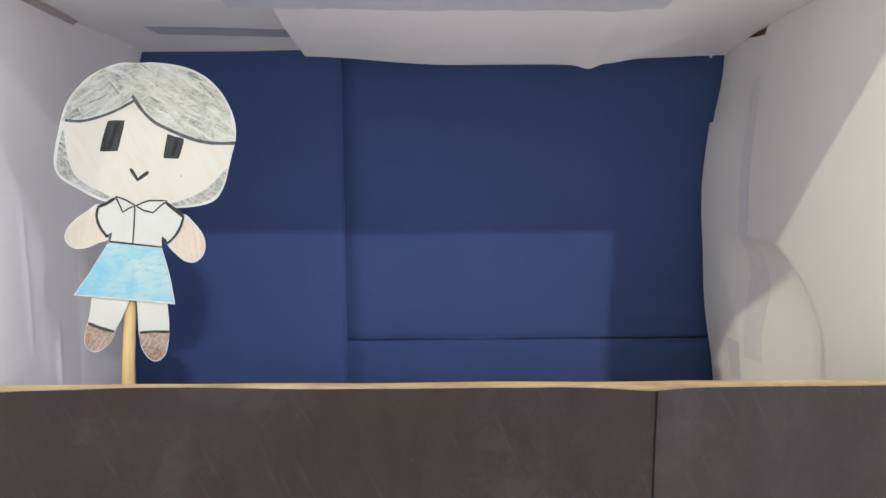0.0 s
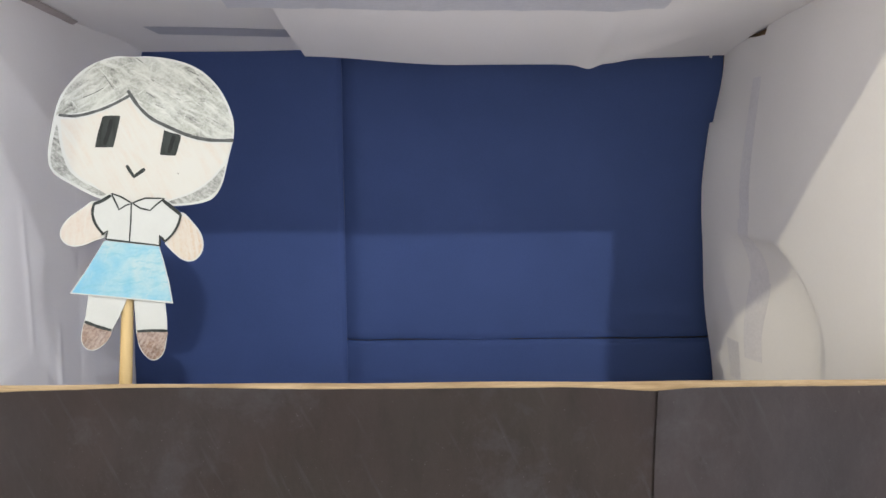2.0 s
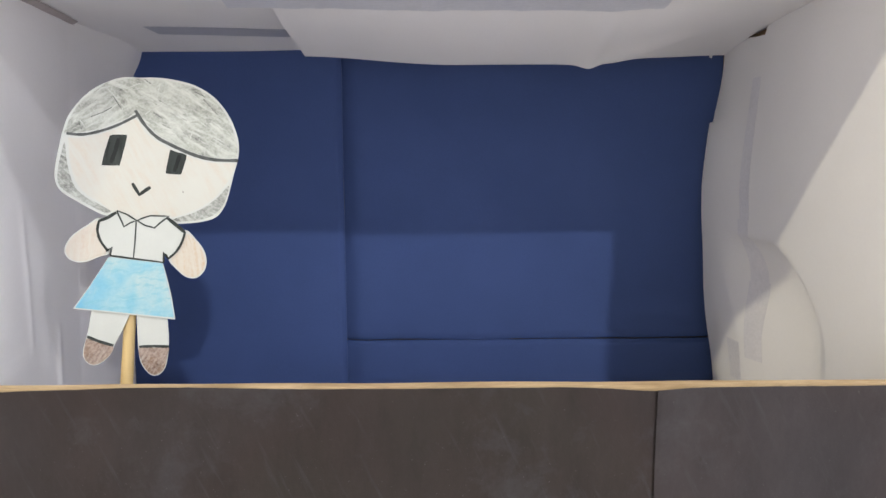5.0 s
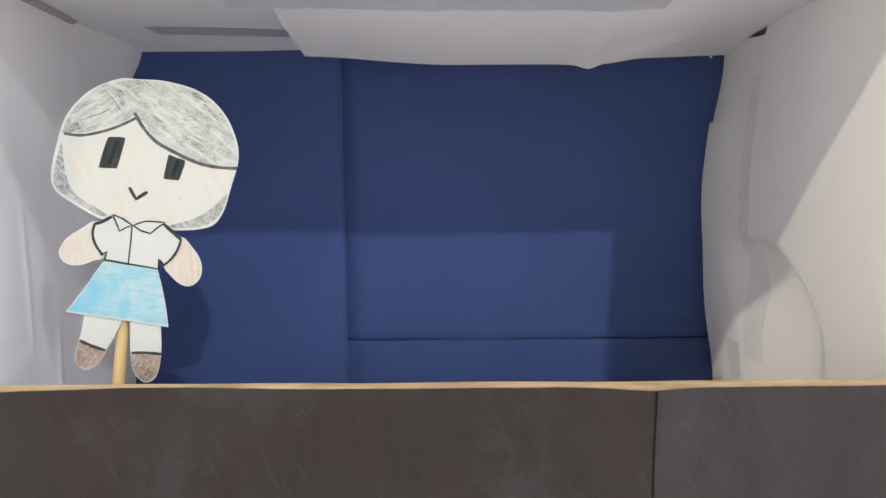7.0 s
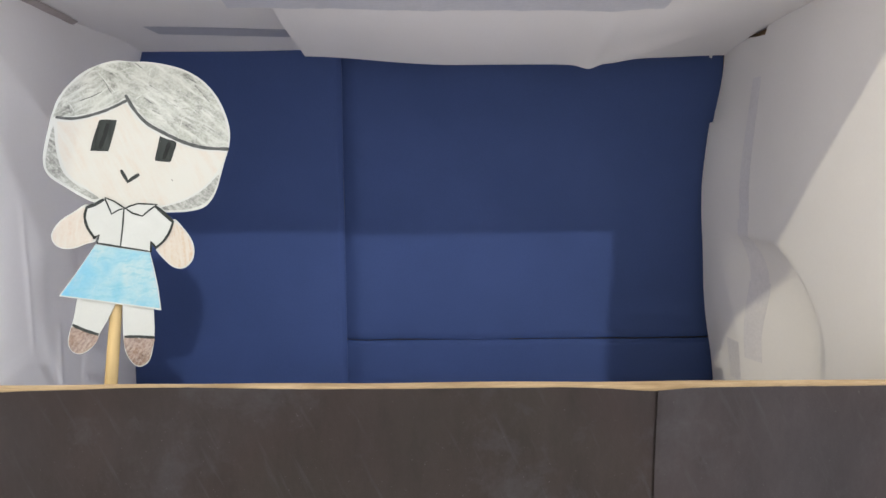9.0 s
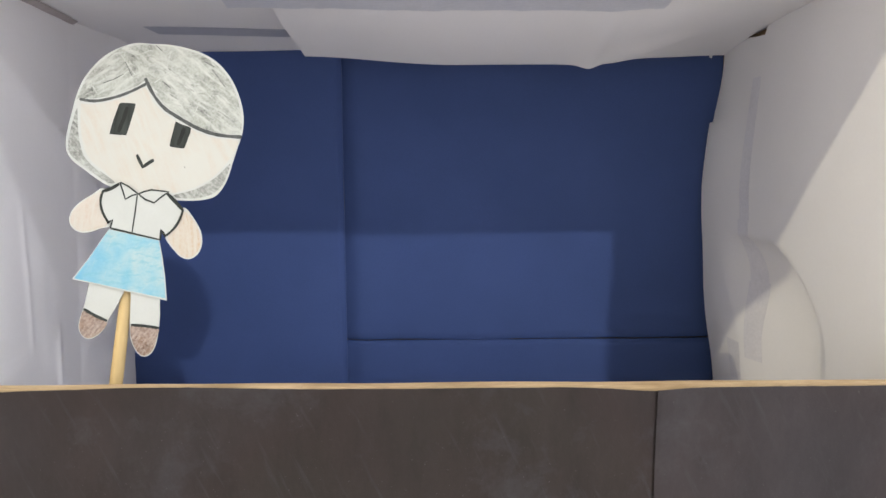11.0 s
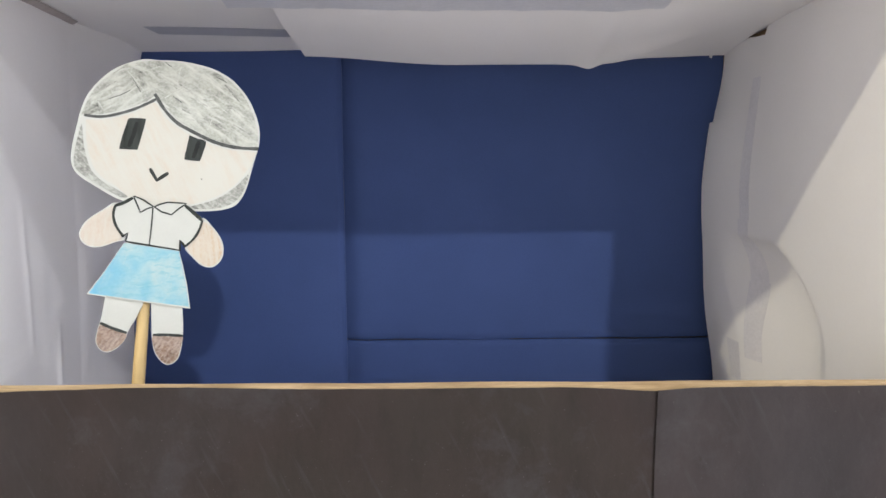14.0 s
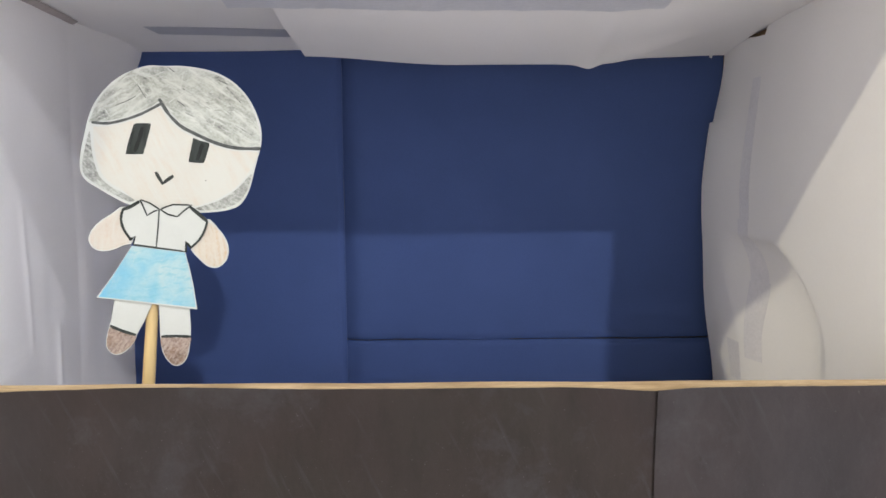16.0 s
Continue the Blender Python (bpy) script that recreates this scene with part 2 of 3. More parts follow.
# white paper linings
# the bottom sheet is unseen, added to bounce light up into the box
part("bounce_sheet", sheet(lambda u, v: (-0.272 + u * 0.525, FRONT + 0.002 + v * 0.265, 0.0075 + 0.0008 * wrinkle(u, v, 0.2, 9)), 30, 20, (0, 0, -0.0003)), PAPER, theatre, "unseen white paper sheet added to bounce light")
def left_x(y, z):
    depth = (y - FRONT) / (BACK - FRONT)
    x = -0.2385 - 0.0150 * min(1.0, depth / 0.54) - 0.0118 * smooth01((y - 0.508) / 0.05) * (y - 0.508) / 0.129 - 0.006 * depth * smooth01((0.30 - z) / 0.3) + 0.014 * smooth01((z - 0.262) / 0.04) * smooth01((depth - 0.55) / 0.45)
    x += 0.0003 * hill(y, 0.452, 0.007) * smooth01((0.20 - z) / 0.1) + 0.0006 * hill(y, 0.478 + 0.1 * (0.1 - z), 0.012) * smooth01((0.13 - z) / 0.1)
    low = smooth01((0.098 - z + 0.12 * (y - 0.43)) / 0.007)
    x += 0.0006 * hill(y, 0.4300 + 0.03 * (0.15 - z), 0.0035) * smooth01((0.20 - z) / 0.05) * (1 - low)
    x += 0.03 * min(0.030, max(0.0, 0.470 - 0.25 * z - y)) * low + 0.0010 * hill(y, 0.471, 0.004) * low
    return x + 0.0016 * wrinkle(y, z, 0.09, 4) + 0.0005 * wrinkle(y, z, 0.03, 5)


def left_sheet(y0, y1, lift):
    return sheet(lambda u, v: (left_x(y0 + u * (y1 - y0), 0.007 + v * 0.297) + lift, y0 + u * (y1 - y0), 0.007 + v * 0.297), 110, 90, (-0.0003, 0, 0))


part("side_lining", left_sheet(FRONT + 0.002, 0.519, 0.0014), PAPER, theatre, "creased white paper side lining")
part("side_lining", left_sheet(0.505, 0.6325, 0.0), PAPER, theatre, "creased white paper side lining")


def right_x(y, z):
    back_near = math.exp(-((BACK - y) / 0.09) ** 2)
    x = 0.2425 - 0.0035 * smooth01((z - 0.19) / 0.06) * smooth01((y - 0.56) / 0.07) - 0.0105 * (BACK - y) / 0.275 - 0.0175 * hill(z, 0.178, 0.068 if z > 0.178 else 0.125) * (0.25 + 0.75 * back_near)
    x -= (0.0028 * hill(z, 0.075, 0.035) + 0.0012 * hill(z, 0.235, 0.030)) * back_near
    # a fan-shaped buckle that widens downward: a crease, a hollow behind it and a slow return
    rise = min(1.0, max(0.0, (z - 0.070) / 0.079))
    near, far = 0.435 + 0.084 * rise ** 2.6, 0.494 + 0.026 * smooth01((z - 0.060) / 0.080)
    wide = max(0.004, far - near)
    into = 1 - (1 - min(1.0, max(0.0, (y - near) / wide))) ** 1.08
    x += 0.44 * wide * smooth01((wide - 0.004) / 0.012) * (into - smooth01((y - far + 0.004) / 0.085))
    # unseen front flare, added to set a lamp's shadow edge on the back
    x += 0.0215 * smooth01((0.3705 - y) / 0.0115)
    return x + 0.0010 * wrinkle(y, z, 0.10, 7) + 0.0004 * wrinkle(y, z, 0.03, 8)


def right_sheet(y0, y1, z0, z1, lift, gap, inward=0.0, ragged=0.0):
    def fn(u, v):
        z_mid = z0 + v * (z1 - z0)
        start = y0 + ragged * wrinkle(z_mid, 3, 0.035, 50)
        end = y1 + ragged * wrinkle(z_mid, 5, 0.05, 51)
        y = start + u * (end - start)
        top = z1 - gap * smooth01((y - 0.549) / 0.006) * (1 - min(0.95, max(0.0, (y - 0.552) / 0.072)))
        z = z0 + v * (top - z0)
        return (right_x(y, z) - lift - inward * (y - y0), y, z)
    return sheet(fn, 90, 90, (0.0003, 0, 0))


part("side_lining", right_sheet(FRONT + 0.002, 0.562, 0.007, 0.304, 0.0018, 0.0085, 0.0, 0.004), PAPER, theatre, "buckled white paper side lining")
part("side_lining", right_sheet(0.552, 0.6325, 0.007, 0.237, 0.0008, 0.0, 0.024), PAPER, theatre, "buckled white paper side lining")
part("side_lining", right_sheet(0.552, 0.6325, 0.230, 0.303, 0.0, 0.0075), PAPER, theatre, "buckled white paper side lining")
part("bare_flap", sheet(lambda u, v: (right_x(0.546 + 0.080 * u, 0.29) + 0.0015 + 0.0060 * v, 0.546 + 0.080 * u, 0.288 + 0.0165 * v), 12, 4, (0.001, 0, 0)), CARD, theatre, "bare brown cardboard showing in the corner gap")


def top_a(u, v):
    x, y = -0.272 + u * 0.518, AWNING + v * 0.288
    return (x, y, 0.3030 - 0.0035 * smooth01((y - 0.585) / 0.05) + 0.0007 * wrinkle(x, y, 0.08, 10))


part("top_lining", sheet(top_a, 60, 40, (0, 0, 0.0003)), PAPER, theatre, "white paper top lining")


def hem(x):
    """Where the loose sheet's back edge hangs: depth and height."""
    y = 0.578 + 0.052 * smooth01((x - 0.13) / 0.11)
    z = 0.2955 - 0.0085 * smooth01((x + 0.113) / 0.13) + 0.0042 * smooth01((x - 0.113) / 0.013) + 0.0022 * smooth01((x - 0.13) / 0.11)
    z -= 0.0016 * hill(x, 0.1110, 0.006)
    return y, 0.2 + (z - 0.2) * y / 0.637


def top_b(u, v):
    left = -0.0985 - 0.0060 * smooth01(v * 1.7 - 0.2)
    x = left + u * (0.2385 - left)
    back_y, low = hem(x)
    y = AWNING + 0.018 + v * (back_y - AWNING - 0.018)
    droop = max(0.0, (v - 0.20) / 0.80) ** (1.35 + 3.5 * smooth01((x - 0.13) / 0.10))
    base = 0.3005 + 0.0022 * smooth01((x - 0.14) / 0.07)
    z = base - (base - low) * droop
    z -= 0.0035 * hill(x - 1.1 * (back_y - y), 0.125, 0.018) * smooth01((v - 0.65) / 0.3)
    return (x, y, z + 0.0004 * wrinkle(x, y, 0.07, 12))


part("top_sheet", sheet(top_b, 90, 50, (0, 0, 0.0003)), PAPER, theatre, "loose white paper sheet sagging from the top")


def under_top(x, y, drop):
    return Vector(top_a((x + 0.272) / 0.518, (y - AWNING) / 0.288)) - Vector((0, 0, drop))


part("tape", sheet(lambda u, v: under_top(-0.2125 + 0.106 * u, 0.540 + 0.014 * u + 0.031 * v, 0.0004), 40, 8, (0, 0, 0.0002)), GREY_TAPE, theatre, "grey strip of tape")
part("tape", sheet(lambda u, v: Vector(top_b(0.0 + 0.70 * u, 0.10 + (0.325 + 0.04 * u) * v)) - Vector((0.026 * (1 - u), 0, 0.0009 + 0.0007 * wrinkle(u, v, 0.035, 21))), 90, 10, (0, 0, 0.0002)), TAPE, theatre, "wide wrinkled strip of tape")
# not tape: a strip standing in for cardboard seen through the crease gap
part("tape", sheet(lambda u, v: under_top(left_x(0.390 + 0.127 * u, 0.302) + 0.0012 + (0.0070 - 0.0030 * u) * v + 0.0006 * wrinkle(u, v, 0.2, 22), 0.390 + 0.127 * u, 0.0008 + 0.0022 * (1 - v)), 40, 5, (0, 0, 0.0002)), KRAFT, theatre, "narrow grey-brown strip standing in for bare cardboard")


def side_tape(y0, y1, z0, z1, skew, seed, lift=0.0021):
    def fn(u, v):
        z = z0 + v * (z1 - z0)
        y = y0 + u * (y1 - y0) + skew * v
        return (right_x(y, z) - lift - 0.024 * max(0.0, y - 0.562) - 0.0001 * wrinkle(y, z, 0.015, seed), y, z)
    return part("tape", sheet(fn, 6, 24, (0.0001, 0, 0)), SIDE_TAPE, theatre, "thin strip of clear tape")


side_tape(0.550, 0.564, 0.160, 0.266, 0.004, 31)
side_tape(0.548, 0.563, 0.112, 0.160, 0.004, 32)
side_tape(0.545, 0.562, 0.052, 0.112, 0.002, 33)
side_tape(0.570, 0.590, 0.030, 0.062, 0.000, 34, 0.0013)

part("corner_strip", sheet(lambda u, v: (0.2368 + 0.0026 * u + 0.0008 * v, 0.6335, 0.248 + 0.048 * v), 4, 12, (0, 0.0004, 0)), CARD, theatre, "bare brown cardboard corner")

part("paper_scrap", sheet(lambda u, v: (0.2235 + 0.0022 * u + 0.0006 * v, 0.6285, 0.2905 + 0.0030 * v - 0.0008 * u), 3, 3, (0, 0.0003, 0)), PAPER, theatre, "tiny torn scrap of white paper")

# ---- the front board with its dark paper ----
BOARD_TOP = 0.0962
front = part("front_board", sheet(lambda u, v: (-0.290 + u * 0.57, 0.3475, -0.0 + v * (BOARD_TOP - 0.0012 * u + 0.0006 * wrinkle(u, 0, 0.1, 40))), 90, 4, (0, 0.0062, 0)), EDGE, theatre, "corrugated cardboard front board with a raw edge")


def dark_sheet(x0, x1, crest, seed, curl):
    def fn(u, v):
        x = x0 + u * (x1 - x0)
        z = 0.001 + v * (crest(x) - 0.001)
        lift = 0.0008 * hill(v, 1, 0.15) + 0.0007 * wrinkle(x, z, 0.06, seed)
        edge_curl = curl * hill(x, 0.1025, 0.005)
        return (x - 0.0012 * (1 - v) * hill(x, 0.1025, 0.004), 0.3462 - lift - edge_curl - (0.0005 if curl else 0.0), z)
    return sheet(fn, 110, 24, (0, 0.0003, 0))


def crest_left(x):
    return 0.0950 + 0.0016 * hill(x, -0.14, 0.05) - 0.0004 * hill(x, -0.24, 0.03) - 0.0022 * hill(x, 0.1025, 0.022) + 0.0003 * wrinkle(x, 0, 0.03, 44) + 0.00015 * wrinkle(x, 0, 0.006, 46)


def crest_right(x):
    return 0.0947 - 0.0012 * hill(x, 0.1030, 0.016) + 0.0002 * wrinkle(x, 0, 0.04, 45) + 0.00015 * wrinkle(x, 0, 0.006, 47)


part("dark_sheet", dark_sheet(-0.290, 0.1060, crest_left, 41, 0.0), CHARCOAL, front, "smudged charcoal-brown paper sheet")
part("dark_sheet", dark_sheet(0.1024, 0.280, crest_right, 42, 0.0010), SLATE, front, "smudged charcoal-grey paper sheet")

# ---- the puppet: drawing units of 0.295 mm about the figure's middle ----
UNIT, MID_X, MID_Y = 0.000295, 300, 440


def spline(points, n=5):
    out, k = [], len(points)
    for i in range(k):
        p0, p1, p2, p3 = (Vector(points[(i + j - 1) % k]) for j in range(4))
        for s in range(n):
            t = s / n
            out.append(0.5 * (2 * p1 + (p2 - p0) * t + (2 * p0 - 5 * p1 + 4 * p2 - p3) * t * t + (3 * p1 - p0 - 3 * p2 + p3) * t ** 3))
    return out


def cut(bm, points, low, high, slot):
    """A flat cut-out between the heights low and high, in millimetres."""
    place = [((p[0] - MID_X) * UNIT, (MID_Y - p[1]) * UNIT) for p in points]
    a = [bm.verts.new((x, y, high / 1000)) for x, y in place]
    b = [bm.verts.new((x, y, low / 1000)) for x, y in place]
    faces = [bm.faces.new(a), bm.faces.new(b[::-1])]
    for i in range(len(a)):
        j = (i + 1) % len(a)
        faces.append(bm.faces.new((a[i], b[i], b[j], a[j])))
    for f in faces:
        f.material_index = slot


def pen(bm, points, width, low, high, slot, seed=0):
    """A drawn line of uneven width along the points."""
    fine = []
    for i in range(len(points) - 1):
        a, b = Vector(points[i]), Vector(points[i + 1])
        steps = max(2, int((b - a).length / 7))
        fine += [a.lerp(b, s / steps) for s in range(steps)]
    fine.append(Vector(points[-1]))
    left, right = [], []
    for i, p in enumerate(fine):
        d = (fine[min(i + 1, len(fine) - 1)] - fine[max(i - 1, 0)]).normalized()
        n = Vector((-d.y, d.x))
        w = width / 2 * (1 + 0.25 * wrinkle(p.x, p.y, 11, seed)) * (0.75 if i in (0, len(fine) - 1) else 1)
        left.append(p + n * w)
        right.append(p - n * w)
    cut(bm, left + right[::-1], low, high, slot)


def open_spline(points, n=4):
    full = spline([points[0]] + list(points) + [points[-1]], n)
    return full[n:n * len(points)] + [Vector(points[-1])]


def swell(points, by=1.009):
    return [(322 + (p[0] - 322) * by, 225 + (p[1] - 225) * by) for p in points]


def puppet_figure(parent):
    bm = bmesh.new()
    paper, hair_a, hair_b, hair_c, skin, arm, ink, soft, skirt, shoe, pale_arm, black, light_wax = range(13)
    # head
    cut(bm, spline([(286, 89), (258, 96), (230, 109), (205, 130), (185, 156), (174, 184), (167, 212), (161, 238), (158, 262), (161, 280), (172, 295), (196, 311), (222, 327), (244, 338), (262, 340), (300, 354), (340, 357), (380, 358), (416, 356), (441, 349), (455, 334), (464, 315), (470, 294), (478, 266), (485, 243), (487, 220), (484, 200), (475, 174), (461, 149), (439, 125), (411, 108), (380, 98), (345, 92), (312, 91)], 4), -0.4, 0.0, paper)
    cut(bm, swell(spline([(182, 187), (187, 166), (199, 145), (216, 127), (240, 110), (258, 102)], 4)[:-4] + [(258, 102), (274, 124), (290, 136), (306, 153), (290, 164), (270, 172), (240, 182), (210, 187)]), 0, 0.06, hair_a)
    cut(bm, swell([(306, 153), (290, 136), (274, 124)] + open_spline([(258, 102), (276, 96), (304, 93), (330, 95), (352, 97), (380, 103), (410, 113), (437, 130), (457, 152), (471, 178), (480, 205), (483, 225), (481, 243)]) + [(455, 243), (430, 239), (400, 229), (365, 211), (342, 196), (322, 174)]), 0, 0.06, hair_b)
    cut(bm, spline([(177, 204), (168, 235), (163, 262), (167, 283), (190, 302), (220, 320), (244, 333), (256, 331), (236, 318), (212, 304), (194, 286), (185, 262), (180, 235)], 3), 0, 0.06, hair_c)
    cut(bm, spline([(467, 292), (461, 315), (452, 332), (437, 345), (410, 353), (376, 354), (364, 350), (400, 340), (425, 328), (447, 312)], 3), 0, 0.06, hair_c)
    cut(bm, open_spline([(184, 196), (210, 196), (240, 191), (270, 182), (304, 166), (320, 190), (340, 207), (365, 222), (400, 238), (430, 248), (455, 251), (478, 253), (474, 270), (462, 289), (446, 308), (425, 324), (400, 336), (370, 345), (330, 349), (290, 345), (262, 336), (238, 315), (215, 300), (199, 282), (190, 260), (185, 232)]), 0, 0.05, skin)
    pen(bm, open_spline([(181, 188), (210, 191), (240, 186), (272, 176), (306, 160)]), 5, 0, 0.10, soft, 1)
    pen(bm, open_spline([(304, 150), (320, 177), (341, 200), (366, 215), (400, 232), (430, 242), (457, 246), (485, 247)]), 6, 0, 0.10, soft, 2)
    cut(bm, open_spline([(257, 196), (262, 193), (285, 194), (288, 198), (281, 224), (274, 247), (270, 249), (245, 248), (242, 245), (248, 222)], 2), 0, 0.09, ink)
    cut(bm, open_spline([(364, 223), (378, 229), (393, 234), (389, 250), (383, 267), (378, 269), (358, 267), (355, 263), (359, 245)], 2), 0, 0.09, ink)
    pen(bm, [(295, 282), (301, 293), (307, 303), (316, 297), (327, 290)], 6, 0, 0.10, ink, 3)
    dark_marks = [((440, 15), (472, 40)), ((505, 120), (562, 152)), ((640, 150), (702, 182)), ((680, 85), (732, 112)), ((760, 312), (842, 362)), ((620, 282), (742, 352)), ((480, 180), (524, 212)), ((120, 215), (136, 256)), ((150, 150), (214, 108)), ((180, 192), (282, 150)), ((722, 122), (790, 204)), ((520, 240), (562, 262)), ((284, 84), (328, 160)), ((560, 186), (640, 226))]
    pale_marks = [((516, 40), (500, 112)), ((266, 60), (342, 152)), ((440, 188), (522, 130)), ((200, 262), (304, 170)), ((640, 340), (664, 274)), ((300, 30), (352, 60)), ((700, 230), (780, 300)), ((150, 240), (120, 190)), ((580, 60), (660, 110)), ((350, 60), (420, 36))]
    for k, (a, b) in enumerate(dark_marks + pale_marks):
        (ax, ay), (bx, by) = ((158 + 0.3716 * p[0], 88 + 0.3716 * p[1]) for p in (a, b))
        bend = 2.5 * wrinkle(ax, by, 17, 60)
        dark = k < len(dark_marks)
        pen(bm, [(ax, ay), ((ax + bx) / 2 + bend, (ay + by) / 2 + bend), (bx, by)], (1.2 if k % 3 == 0 else 2.6) if dark else 2.0, 0.0, 0.088 if dark else 0.092, (soft if k % 3 == 0 else hair_c) if dark else light_wax, 40 + k)
    for k, line in enumerate([[(273, 200), (267, 222), (258, 244)], [(250, 234), (252, 224), (257, 206)], [(381, 234), (376, 248), (370, 264)]]):
        pen(bm, line, 7 if k != 1 else 3, 0.0, 0.095, black, 70 + k)
    pen(bm, [(384, 300), (385.5, 302)], 2.0, 0, 0.10, soft, 16)
    # arms and legs
    cut(bm, spline([(240, 344), (213, 355), (186, 373), (173, 393), (176, 410), (191, 420), (211, 420), (234, 412), (252, 402)]), 0.0, 0.4, paper)
    cut(bm, spline([(236, 350), (213, 357), (187, 375), (175, 394), (178, 409), (192, 418), (211, 418), (233, 411), (246, 403)], 3), 0.4, 0.45, pale_arm)
    cut(bm, spline([(386, 370), (405, 387), (419, 408), (423, 428), (418, 445), (405, 456), (390, 456), (375, 446), (354, 419), (368, 398)]), 0.0, 0.4, paper)
    cut(bm, spline([(387, 376), (404, 389), (417, 409), (421, 428), (416, 443), (404.5, 454), (390.5, 454), (376, 444), (360, 422), (372, 401)], 3), 0.4, 0.45, arm)
    cut(bm, [(222, 480), (290, 495), (282, 522)] + open_spline([(268, 550), (256, 570), (250, 585), (238, 598), (222, 606), (208, 602), (200, 588), (202, 570), (210, 545)]), 0.0, 0.4, paper)
    cut(bm, [(296, 495), (349, 500)] + open_spline([(352, 560), (350, 590), (344, 615), (333, 627), (320, 628), (308, 617), (300, 600), (297, 575)]), 0.0, 0.4, paper)
    cut(bm, spline([(209, 557), (230, 566), (253, 573), (249, 586), (237, 597), (222, 604.5), (209, 601), (201.5, 588), (203.5, 570)], 3), 0.4, 0.46, shoe)
    cut(bm, spline([(299, 578), (326, 579), (351, 579), (349, 592), (343, 614), (332.5, 625.5), (320.5, 626.5), (309, 616), (301.5, 600)], 3), 0.4, 0.46, shoe)
    pen(bm, [(208, 554), (230, 564), (254, 572)], 5.5, 0.4, 0.5, ink, 4)
    pen(bm, [(299, 576), (325, 576), (352, 578)], 5, 0.4, 0.5, ink, 5)
    # blouse
    cut(bm, [(268, 331), (300, 350), (325, 342), (356, 343), (387, 372), (381, 390), (370, 408), (356, 420), (348, 408), (347, 428), (253, 411), (257, 397), (248, 403), (237, 384), (232, 364), (236, 346)], 0.4, 0.8, paper)
    pen(bm, [(235, 348), (250, 343), (266, 334)], 6, 0.8, 0.9, ink, 6)
    pen(bm, open_spline([(236, 347), (232, 364), (237, 384), (250, 403)]), 4.5, 0.8, 0.9, ink, 7)
    pen(bm, [(246, 403), (257, 396), (253, 411)], 3.0, 0.8, 0.9, ink, 8)
    pen(bm, [(356, 347), (370, 359), (386, 374)], 6.5, 0.8, 0.9, ink, 9)
    pen(bm, open_spline([(387, 373), (381, 391), (370, 408), (355, 421)]), 4, 0.8, 0.9, ink, 10)
    pen(bm, [(356, 420), (348, 409), (347, 428)], 4.0, 0.8, 0.9, ink, 11)
    pen(bm, [(253, 411), (300, 419), (346, 427)], 3.5, 0.8, 0.9, ink, 12)
    pen(bm, [(301, 350), (298, 385), (294, 418)], 2.6, 0.8, 0.9, ink, 13)
    pen(bm, [(268, 331), (285, 338), (302, 350), (291, 353), (279, 360), (273, 345), (267, 331)], 2.8, 0.8, 0.92, ink, 14)
    pen(bm, [(303, 350), (312, 346), (326, 342), (359, 344), (345, 354), (333, 364), (316, 359), (303, 350)], 2.8, 0.8, 0.94, ink, 15)
    # skirt
    cut(bm, [(251, 413), (346, 428), (353, 455), (360, 490), (365, 530), (300, 520), (186, 503), (216, 464)], 0.9, 1.3, paper)
    cut(bm, [(251.5, 413.5), (345.5, 428.5), (351.5, 455), (358.5, 490), (363, 526.5), (300, 517.5), (190, 501.5), (217.5, 464)], 1.3, 1.36, skirt)
    return part("figure", bm, [DOLL_PAPER, HAIR_A, HAIR_B, HAIR_C, SKIN, ARM_TAN, INK, SOFT_INK, SKIRT, SHOE, ARM_PALE, BLACK, SCRATCH], parent, "flat paper doll with crayon colouring")


def round_stick(parent):
    bm = bmesh.new()
    top, low = Vector(((289 - MID_X) * UNIT, (MID_Y - 385) * UNIT, -0.0042)), Vector(((252.5 - MID_X) * UNIT, (MID_Y - 865) * UNIT, -0.0042))
    axis = (low - top).normalized()
    side = axis.cross(Vector((0, 0, 1))).normalized()
    up = side.cross(axis)
    rings = []
    for s, r in ((0, 0.0022), (0.0008, 0.0029), (0.04, 0.0030), (0.09, 0.0033), ((low - top).length - 0.0008, 0.0034), ((low - top).length, 0.0028)):
        rings.append([bm.verts.new(top + axis * s + (side * math.cos(a) + up * math.sin(a)) * r) for a in (2 * math.pi * k / 20 for k in range(20))])
    for a, b in zip(rings, rings[1:]):
        for k in range(20):
            bm.faces.new((a[k], a[(k + 1) % 20], b[(k + 1) % 20], b[k])).smooth = True
    bm.faces.new(rings[0])
    bm.faces.new(rings[-1][::-1])
    return part("stick", bm, WOOD, parent, "plain round wooden stick")


puppet = tagged(new("stick_puppet"), "paper doll with grey hair and blue skirt on a wooden stick", "puppet")
puppet_figure(puppet)
round_stick(puppet)


# ---- what moves ----
def held(x, y, away, turn, nod, swing):
    """The puppet's pose: across, up and away from the lens in metres; turn, nod and swing in degrees."""
    return CAMERA_POSE @ pose(x, y, -away, 0, 0, turn) @ pose(0, 0, 0, 0, swing, 0) @ pose(0, 0, 0, nod, 0, 0)


